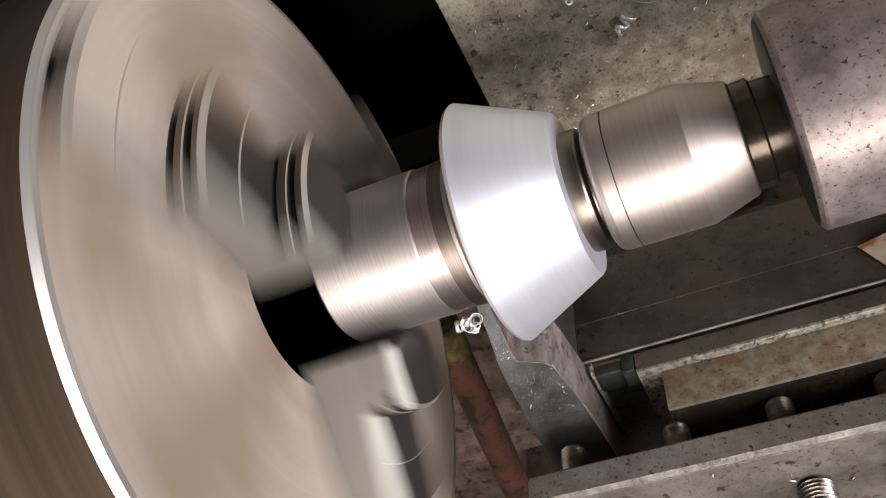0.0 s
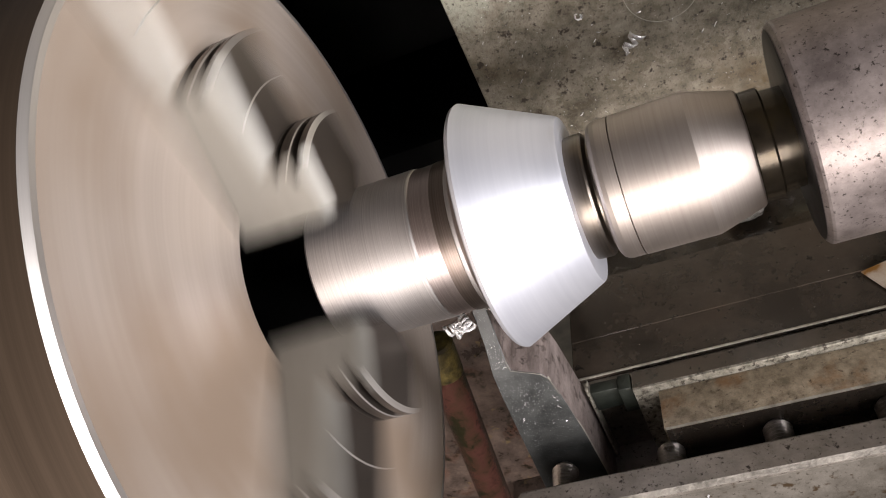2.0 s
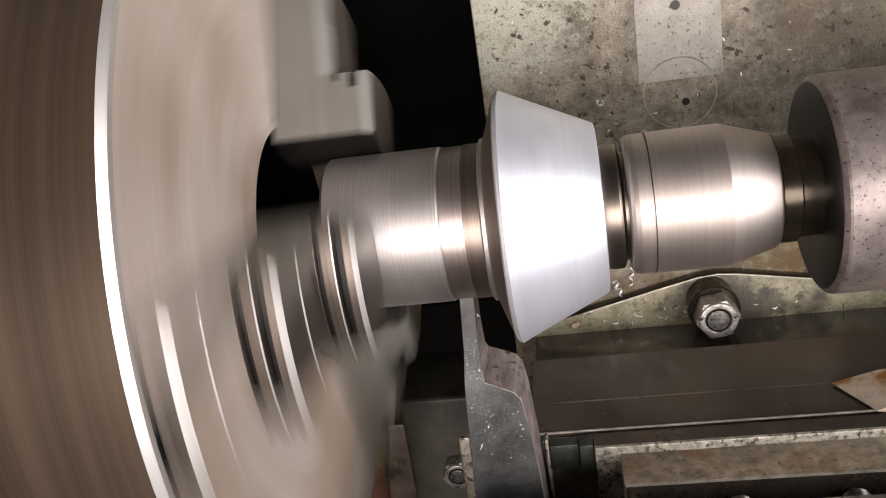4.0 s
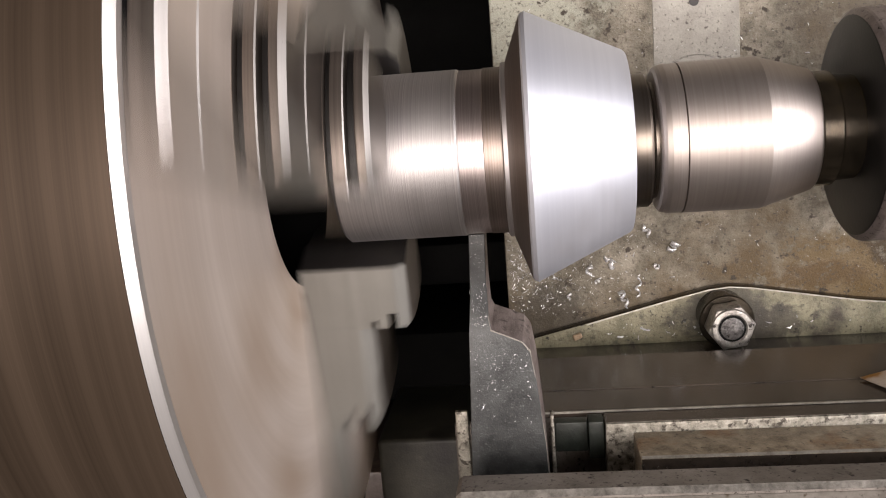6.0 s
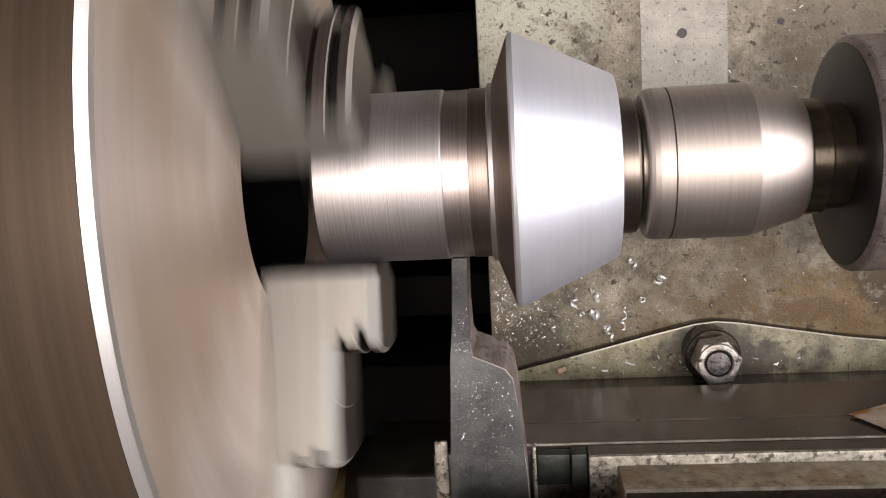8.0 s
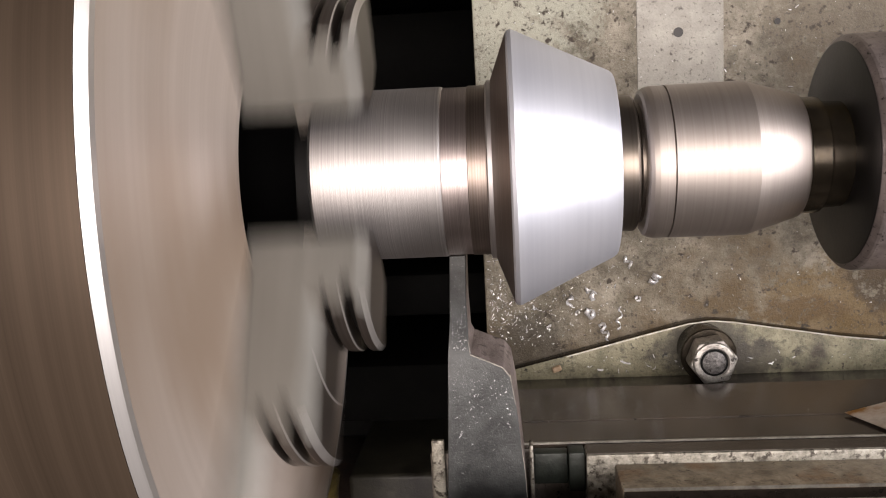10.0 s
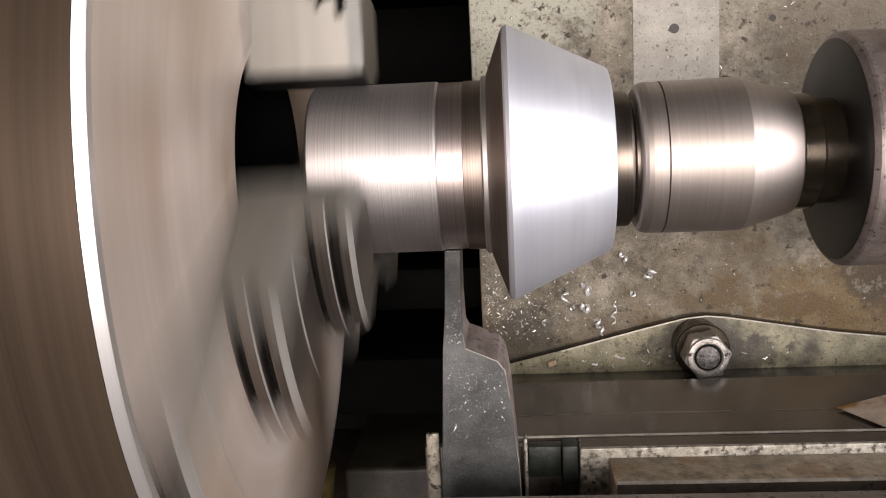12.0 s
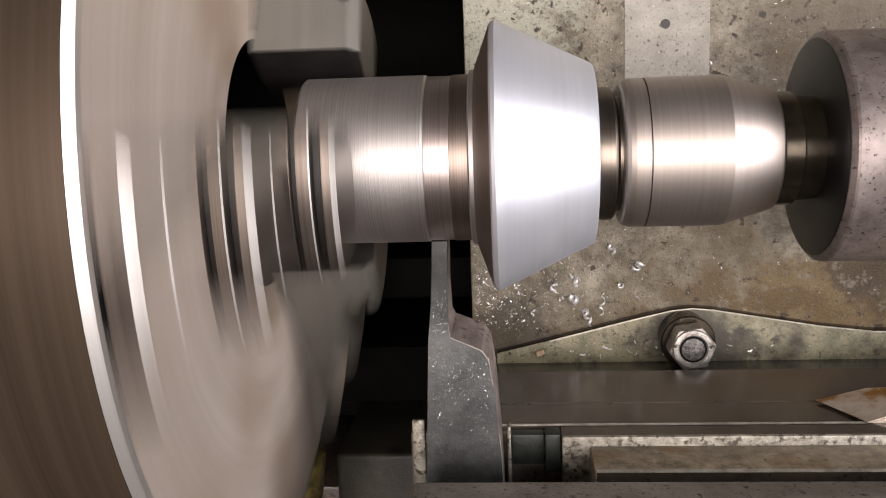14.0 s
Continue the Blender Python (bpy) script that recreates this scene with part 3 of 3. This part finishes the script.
def tool_post():
    ob = thing("tool_post", (0.08, -0.15, -0.0148), "dark steel four-way tool post with set screws", "tool post")
    part("slot_floor", box(-0.0345, 0.34, -0.30, -0.1030, -0.0150, -0.0120, 0.0004, 1), M["post"], ob)
    part("core", box(-0.0200, 0.34, -0.30, -0.1450, -0.0148, 0.0385, 0.001), M["post"], ob)
    bm = box(-0.0290, 0.34, -0.30, -0.0990, 0.0378, 0.0522, 0.0017, 1)
    for f in bm.faces:
        f.material_index = 1 if f.normal.y > 0.4 and f.normal.z > 0.4 else 0
    part("top_plate", bm, [M["post"], M["plate_edge"]], ob, "dark pitted overhanging top plate with a bright chamfer", 20)
    part("plate_top", box(-0.0266, 0.337, -0.297, -0.1014, 0.0520, 0.0525, 0.0002, 1), M["post_light"], ob, "lighter worn top face")
    for x, y, low in ((-0.0150, -0.1195, 0.0142), (0.0305, -0.1152, 0.0190), (0.0720, -0.1152, 0.0190), (0.1130, -0.1152, 0.0190), (0.1540, -0.1152, 0.0190)):
        part("set_screw", screw(0.0056, 0.0016, x, y, low, 0.0385), M["thread"], ob, "threaded steel set screw")
        part("screw_end", screw(0.0070, 0.0017, x + 0.004, -0.1250, 0.0518, 0.0640), M["thread"], ob, "thread standing out of the top plate")


tool_post()


def parting_tool():
    ob = thing("parting_tool", (-0.015, -0.10, -0.0150), "dusty dark steel parting tool clamped in the tool post", "cutting tool")
    # blade and shank in one outline: a narrow nose, a ground shoulder, then the full shank
    nose = [(-0.0230, -0.0282), (-0.0174, -0.0282), (-0.0177, -0.0440), (-0.0173, -0.0545), (-0.0166, -0.0590)]
    right = [(-0.0112, -0.0612), (-0.0062, -0.0634), (-0.0040, -0.0665), (-0.0026, -0.0760), (-0.0004, -0.1000), (0.0010, -0.1440)]
    left = [(-0.0280, -0.1440), (-0.0262, -0.1000), (-0.0248, -0.0720), (-0.0242, -0.0600), (-0.0234, -0.0480)]
    outline = nose + right + left
    bm = bmesh.new()

    def crown(y):
        s = max(0.0, min(1.0, (-0.0282 - y) / 0.038))
        return 0.0004 + 0.0150 * s * s * (3 - 2 * s) * 0.92
    top = [bm.verts.new((x, y, crown(y))) for x, y in outline]
    low = []
    for k, (x, y) in enumerate(outline):
        dx, dy = (0.0004, 0.0022) if 4 <= k <= 8 else (0.0, 0.0)
        low.append(bm.verts.new((x + dx, y + dy, -0.0118)))
    n = len(outline)
    bm.faces.new(top), bm.faces.new(low)
    for k in range(n):
        f = bm.faces.new((top[k], top[(k + 1) % n], low[(k + 1) % n], low[k]))
        f.material_index = 1 if k < 10 else 0
    bmesh.ops.recalc_face_normals(bm, faces=bm.faces)
    bmesh.ops.bevel(bm, geom=[e for e in bm.edges if all(v.co.z > -0.011 for v in e.verts)], offset=0.00025, segments=1, affect="EDGES")
    bmesh.ops.triangulate(bm, faces=[f for f in bm.faces if len(f.verts) > 4])
    part("tool_body", bm, [M["tool"], M["tool_ground"]], ob, "dark shank with a narrow ground blade", 20)
    part("worn_edge", prism([(-0.0042, -0.0662), (-0.0039, -0.0664), (-0.0003, -0.1000), (0.0011, -0.1440), (0.0008, -0.1440), (-0.0006, -0.1000)], 0.0130, 0.01405, "xy"), M["bare_edge"], ob, "bright worn edge")
    # bright worn line along the ground shoulder
    bm = bmesh.new()
    line = [*[(x - 0.0001, y) for x, y in nose[3:]], *right[:4]]
    for (xa, ya), (xb, yb) in zip(line, line[1:]):
        quad = [(xa, ya, crown(ya) + 0.0001), (xb, yb, crown(yb) + 0.0001), (xb - 0.0002, yb - 0.0003, crown(yb) + 0.00015), (xa - 0.0002, ya - 0.0003, crown(ya) + 0.00015)]
        bm.faces.new([bm.verts.new(q) for q in quad])
    part("shoulder_edge", bm, M["plate_edge"], ob, "bright worn shoulder edge")


parting_tool()


def slot_packing():
    for name, dims, mt, label, cat in (
            ("packing_strip", (-0.0338, -0.0290, -0.145, -0.0972, -0.0120, -0.0100), "shim", "pale scratched steel packing strip beside the tool", "packing"),
            ("side_shim", (0.0014, 0.0028, -0.145, -0.0985, -0.0120, -0.0060), "shim", "thin bright steel shim beside the tool", "shim"),
            ("spacer_block", (0.0030, 0.0148, -0.1130, -0.1016, -0.0120, -0.0062), "green_black", "greenish black spacer block in the tool post slot", "spacer"),
            ("spacer_tab", (0.0150, 0.0206, -0.1150, -0.1006, -0.0120, -0.0036), "green_black", "dark stepped spacer in the tool post slot", "spacer"),
            ("support_bar", (0.0210, 0.1430, -0.145, -0.1008, -0.0120, -0.0018), "shim", "long scratched steel support bar in the slot", "bar"),
            ("tool_shank", (0.0308, 0.1500, -0.143, -0.1042, -0.0017, 0.0188), "shank", "rust stained square tool shank clamped by screws", "tool shank")):
        x0, x1, y0, y1, z0, z1 = dims
        ob = thing(name, ((x0 + x1) / 2, (y0 + y1) / 2, z0), label, cat)
        part("body", box(x0, x1, y0, y1, z0, z1, 0.0006, 2), M[mt], ob)
        if name == "tool_shank":
            part("worn_edge", box(x0 + 0.0006, x1, y1 - 0.0008, y1 + 0.0001, z1 - 0.0006, z1 + 0.00015, 0.0001, 1), M["bare_edge"], ob, "bright worn edge")
            part("dark_top", box(x0 + 0.0006, x1 - 0.0006, y0 + 0.001, y1 - 0.001, z1 - 0.0003, z1 + 0.0001, 0), M["black_oxide"], ob, "dark upper face")
        if name == "support_bar":
            part("front_face", box(x0 + 0.0004, x1, y1 - 0.0004, y1 + 0.0002, z0 + 0.0004, z1 - 0.0012, 0), M["black_oxide"], ob, "black front face")


slot_packing()


def tool_bit():
    ob = thing("tool_bit", (0.14, -0.108, -0.0386), "pale ground tool bit with a rusty top and yellow mark", "tool bit")
    foot = [(0.1198, -0.1006), (0.1390, -0.0958), (0.1900, -0.0940), (0.1900, -0.1015), (0.1305, -0.1015)]
    head = [(0.1312, -0.1008), (0.1420, -0.0972), (0.1900, -0.0955), (0.1900, -0.1015), (0.1335, -0.1015)]
    bm = bmesh.new()
    lo, hi = [bm.verts.new((x, y, -0.0375)) for x, y in foot], [bm.verts.new((x, y, -0.0135)) for x, y in head]
    bm.faces.new(lo), bm.faces.new(hi)
    for k in range(5):
        bm.faces.new((lo[k], lo[(k + 1) % 5], hi[(k + 1) % 5], hi[k]))
    bmesh.ops.recalc_face_normals(bm, faces=bm.faces)
    bmesh.ops.bevel(bm, geom=bm.edges[:], offset=0.0005, segments=2, affect="EDGES")
    part("bit", bm, M["insert"], ob, "pale ground bit with rust")
    part("mark", box(0.1400, 0.19, -0.1012, -0.0968, -0.0136, -0.0122, 0.0004, 1), M["brass"], ob, "yellow painted corner")


tool_bit()


# ---- front casting below, beside the tool ----
def front_casting():
    ob = thing("apron_block", (-0.05, -0.25, -0.36), "olive grey cast block with a hex bolt below the tool", "casting")
    part("block", box(-0.1057, -0.0170, -0.60, -0.1959, -0.36, -0.2118, 0.003, 3), M["olive"], ob)
    part("ledge", box(-0.45, -0.1062, -0.60, -0.226, -0.36, -0.232, 0.003), M["rust"], ob, "rusty oily ledge")
    rod = revolve([(-0.30, 0.0092), (-0.298, 0.0106), (0.152, 0.0106), (0.1545, 0.0090)], 32)
    bmesh.ops.transform(rod, matrix=pose(-0.1240, -0.310, -0.1280, 0, 0, 82.5), verts=rod.verts)
    part("rod", rod, M["red_rust"], ob, "rust red rod wet with oil")
    sleeve = revolve([(0.128, 0.0100), (0.129, 0.0111), (0.1535, 0.0111), (0.1550, 0.0092)], 32)
    bmesh.ops.transform(sleeve, matrix=pose(-0.1240, -0.310, -0.1280, 0, 0, 82.5), verts=sleeve.verts)
    part("sleeve", sleeve, M["yellow_grease"], ob, "sleeve caked with yellow grease")
    part("bearing", box(-0.155, -0.120, -0.46, -0.42, -0.2325, -0.126, 0.003), M["rust"], ob, "rusty rod bearing")


front_casting()
hex_bolt("hex_bolt", -0.072, -0.250, -0.2118, 0.019, 0.012, 0.0, 0.0, "dark steel hex bolt in the olive grey casting")


def curl(place, radius, turns, wide, long, seed, bm=None):
    """A twisted ribbon of swarf."""
    rnd = random.Random(seed)
    bm = bm or bmesh.new()
    turn = Euler((rnd.uniform(0, 6), rnd.uniform(0, 6), rnd.uniform(0, 6))).to_matrix()
    n, last = int(12 * turns) + 2, None
    for k in range(n):
        s = k / (n - 1)
        a = 2 * math.pi * turns * s
        r = radius * (0.75 + 0.5 * s + rnd.uniform(-0.12, 0.12))
        p = Vector((r * math.cos(a), r * math.sin(a), long * (s - 0.5)))
        q = p + Vector((0.25 * wide * math.cos(a), 0.25 * wide * math.sin(a), wide * rnd.uniform(0.7, 1.2)))
        pair = [bm.verts.new(Vector(place) + turn @ v) for v in (p, q)]
        if last:
            bm.faces.new((last[0], last[1], pair[1], pair[0]))
        last = pair
    return bm


def thicken(ob, t=0.00025):
    mod = ob.modifiers.new("sheet", "SOLIDIFY")
    mod.thickness = t
    return ob


# single curls that can be told apart on the saddle and at the tool
for place, radius, turns, wide, long, seed in (
        ((0.0571, -0.0126, -0.1275), 0.0026, 2.0, 0.0022, 0.0100, 3), ((0.0640, -0.0660, -0.1285), 0.0018, 1.5, 0.0020, 0.0050, 4),
        ((0.0340, -0.0700, -0.1285), 0.0016, 1.5, 0.0020, 0.0060, 5), ((0.0480, -0.0830, -0.1290), 0.0012, 2.0, 0.0012, 0.0110, 6),
        ((0.0410, -0.0905, -0.1288), 0.0016, 2.0, 0.0016, 0.0080, 7), ((0.0520, -0.0560, -0.1288), 0.0014, 1.4, 0.0014, 0.0050, 8),
        ((0.0250, -0.0730, -0.1288), 0.0014, 1.2, 0.0018, 0.0050, 9), ((0.0390, 0.0080, -0.1290), 0.0012, 1.2, 0.0012, 0.0040, 10),
        ((0.0190, -0.0620, -0.1288), 0.0010, 1.4, 0.0012, 0.0030, 11), ((0.0290, -0.0800, -0.1288), 0.0009, 1.6, 0.0010, 0.0026, 12), ((0.0080, -0.0780, -0.1288), 0.0008, 1.3, 0.0010, 0.0024, 13),
        ((0.0140, -0.0880, -0.1288), 0.0009, 1.3, 0.0011, 0.0028, 14), ((0.0560, -0.0740, -0.1288), 0.0010, 1.5, 0.0012, 0.0034, 15), ((0.0020, -0.0680, -0.1288), 0.0008, 1.2, 0.0010, 0.0022, 16)):
    bm = curl(place, radius, turns, wide, long, seed)
    low = min(v.co.z for v in bm.verts)
    bmesh.ops.translate(bm, verts=bm.verts, vec=(0, 0, -0.1303 - low))
    thicken(tagged(part("metal_chip", bm, M["chip"]), "bright curled metal chip lying on the saddle", "metal chip", "chips on the saddle"))

clump = bmesh.new()
for k, (cx, cy, cz) in enumerate(((0, 0, 0), (-0.0022, -0.0008, 0.0006), (0.0024, 0.0010, -0.0004), (-0.0008, 0.0016, 0.0010), (0.0010, -0.0018, 0.0002), (-0.0040, -0.0004, -0.0004))):
    curl((cx, cy, cz), 0.0015 + 0.0003 * (k % 3), 2.2, 0.0015, 0.0046, 21 + k, clump)
flyer = tagged(part("flying_chip", clump, M["chip"]), "bright tangled clump of fresh swarf at the tool tip", "metal chip")
thicken(flyer)
flyer_two = tagged(part("flying_chip", curl((0, 0, 0), 0.0016, 1.6, 0.0022, 0.0040, 32), M["chip"]), "small bright flying chip", "metal chip")
thicken(flyer_two)
flyer_three = tagged(part("flying_chip", curl((0, 0, 0), 0.0018, 1.8, 0.0022, 0.0060, 33), M["chip"]), "bright springy curl of swarf", "metal chip")
thicken(flyer_three)

crumb = box(0.0148, 0.0192, -0.1075, -0.1048, -0.1236, -0.1214, 0.0005, 1)
bmesh.ops.rotate(crumb, cent=(0.017, -0.106, -0.123), matrix=Matrix.Rotation(0.35, 3, "Z"), verts=crumb.verts)
tagged(part("crumb", crumb, M["wood"]), "small brown crumb lying on the wiper plate", "crumb")


scrap = box(-0.1300, -0.1235, -0.2240, -0.2140, -0.2322, -0.2290, 0.0008, 1)
bmesh.ops.rotate(scrap, cent=(-0.127, -0.219, -0.230), matrix=Matrix.Rotation(0.4, 3, "Z"), verts=scrap.verts)
tagged(part("crumb", scrap, M["wood"]), "small tan scrap lying on the rusty ledge", "crumb")


def specks(name, count, pick, size, seed, label):
    """Loose fine swarf: many tiny bent flakes."""
    rnd = random.Random(seed)
    bm = bmesh.new()
    for _ in range(count):
        x, y, z = pick(rnd)
        s = size * rnd.choice((0.4, 0.5, 0.6, 0.7, 0.8, 1.0, 1.3, 2.2))
        turn = Euler((rnd.uniform(-0.7, 0.7), rnd.uniform(-0.7, 0.7), rnd.uniform(0, 6.3))).to_matrix()
        e = rnd.uniform(1.0, 3.2)
        pts = [(-s * e, -s * 0.5, 0), (0, -s * 0.6, s * 0.8), (s * e, -s * 0.3, 0), (s * e * 0.9, s * 0.5, s * 0.2), (0, s * 0.5, s * 1.1), (-s * e, s * 0.4, s * 0.2)]
        vs = [bm.verts.new(Vector((x, y, z + s * 0.5)) + turn @ Vector(p)) for p in pts]
        for f in ((0, 1, 4, 5), (1, 2, 3, 4), (5, 4, 1), (0, 5, 1), (2, 4, 3)):
            try:
                bm.faces.new([vs[k] for k in f])
            except ValueError:
                pass
    return tagged(part(name, bm, M["chip"], None, "", 0), label, "metal swarf", "", "stuff")


def near_tool(rnd):
    if rnd.random() < 0.62:
        return (-0.0150 + abs(rnd.gauss(0, 0.030)), -0.076 + rnd.gauss(0, 0.018), -0.1302)
    return (rnd.uniform(-0.014, 0.24), rnd.uniform(-0.084, 0.11), -0.1302)


def keep_on_deck(pick):
    def inner(rnd):
        while True:
            x, y, z = pick(rnd)
            line = -0.1000 + 0.0150 * max(0.0, 1 - abs(x - 0.09) / 0.075)
            if x > -0.0145 and y > line + 0.003 and y < 0.2:
                return x, y, z
    return inner


def on_tool(rnd):
    y = rnd.uniform(-0.085, -0.034)
    s = max(0.0, min(1.0, (-0.0282 - y) / 0.038))
    z = 0.0004 + 0.0150 * s * s * (3 - 2 * s) * 0.92
    if y > -0.058:
        return rnd.uniform(-0.0228, -0.0180), y, z
    return rnd.uniform(-0.0238, -0.0045), -0.0672 - 0.031 * rnd.random() ** 1.5, 0.0142


specks("swarf_on_saddle", 1500, keep_on_deck(near_tool), 0.00019, 41, "fine bright swarf scattered over the saddle")
specks("swarf_on_tool", 420, on_tool, 0.00008, 42, "fine bright swarf dusting the parting tool")
specks("swarf_on_slide", 40, lambda r: (r.uniform(0.03, 0.16), r.uniform(-0.1085, -0.1005), -0.1233), 0.0004, 43, "fine swarf along the slide foot")
specks("swarf_on_top_plate", 30, lambda r: (r.uniform(-0.02, 0.2), r.uniform(-0.14, -0.102), 0.0521), 0.0003, 44, "a few bright specks on the tool post")

for chip in (flyer, flyer_two, flyer_three):
    chip.cycles.use_motion_blur = False


def motions():
    def spin(x):
        return [(k * 0.5, pose(x, 0, 0, 46.0 + 48.7 * k * 0.5, 0, 0)) for k in range(29)]
    walk(chuck, spin(-0.08))
    walk(piece, spin(-0.0225))
    walk(centre_head, spin(0.0))
    walk(centre_tip, spin(0.0))
    # the clump hangs at the cut, drops back over the tool post and off the lathe
    walk(flyer, [(0.0, pose(-0.0275, -0.0405, 0.0050)), (1.0, pose(-0.0285, -0.0410, 0.0045, 40, 10, 0)), (2.0, pose(-0.0290, -0.0385, 0.0030, 80, 0, 20)), (2.3, pose(-0.0290, -0.0390, 0.0040, 100, 20, 30)),
                 (2.4, pose(-0.0220, -0.0700, 0.0220, 120, 40, 60)), (2.5, pose(-0.0106, -0.1080, 0.0185, 140, 60, 90)), (2.6, pose(-0.0200, -0.1000, 0.0280, 160, 80, 120)), (2.8, pose(-0.0520, -0.0950, -0.0300, 190, 90, 150)),
                 (3.1, pose(-0.1000, -0.0600, -0.2000, 200, 90, 180)), (3.5, pose(-0.1350, -0.0300, -0.3560, 210, 90, 200)), (14.0, pose(-0.1350, -0.0300, -0.3560, 210, 90, 200))])
    # a bright curl springs over the tool at six seconds and lands on the saddle
    walk(flyer_three, [(0.0, pose(-0.0210, -0.0360, -0.0030)), (5.9, pose(-0.0210, -0.0360, -0.0030)), (6.0, pose(-0.0257, -0.0626, -0.0500, 40, 20, 30)), (6.1, pose(-0.0154, -0.0733, -0.0500, 80, 50, 60)),
                       (6.2, pose(0.0193, -0.0603, -0.0500, 120, 80, 100)), (6.4, pose(0.0300, -0.0690, -0.1100, 150, 100, 130)), (6.6, pose(0.0330, -0.0800, -0.1275, 160, 90, 150)), (14.0, pose(0.0330, -0.0800, -0.1275, 160, 90, 150))])
    # a small chip jumps from the cut about the seventh second
    walk(flyer_two, [(0.0, pose(-0.0200, -0.0330, -0.0060)), (7.0, pose(-0.0200, -0.0330, -0.0060)), (7.2, pose(-0.0340, -0.0420, 0.0040, 30, 20, 40)),
                     (7.5, pose(-0.0420, -0.0420, -0.0100, 60, 40, 80)), (8.0, pose(-0.0600, -0.0550, -0.2100, 80, 60, 120)), (14.0, pose(-0.0600, -0.0550, -0.2100, 80, 60, 120))])


motions()
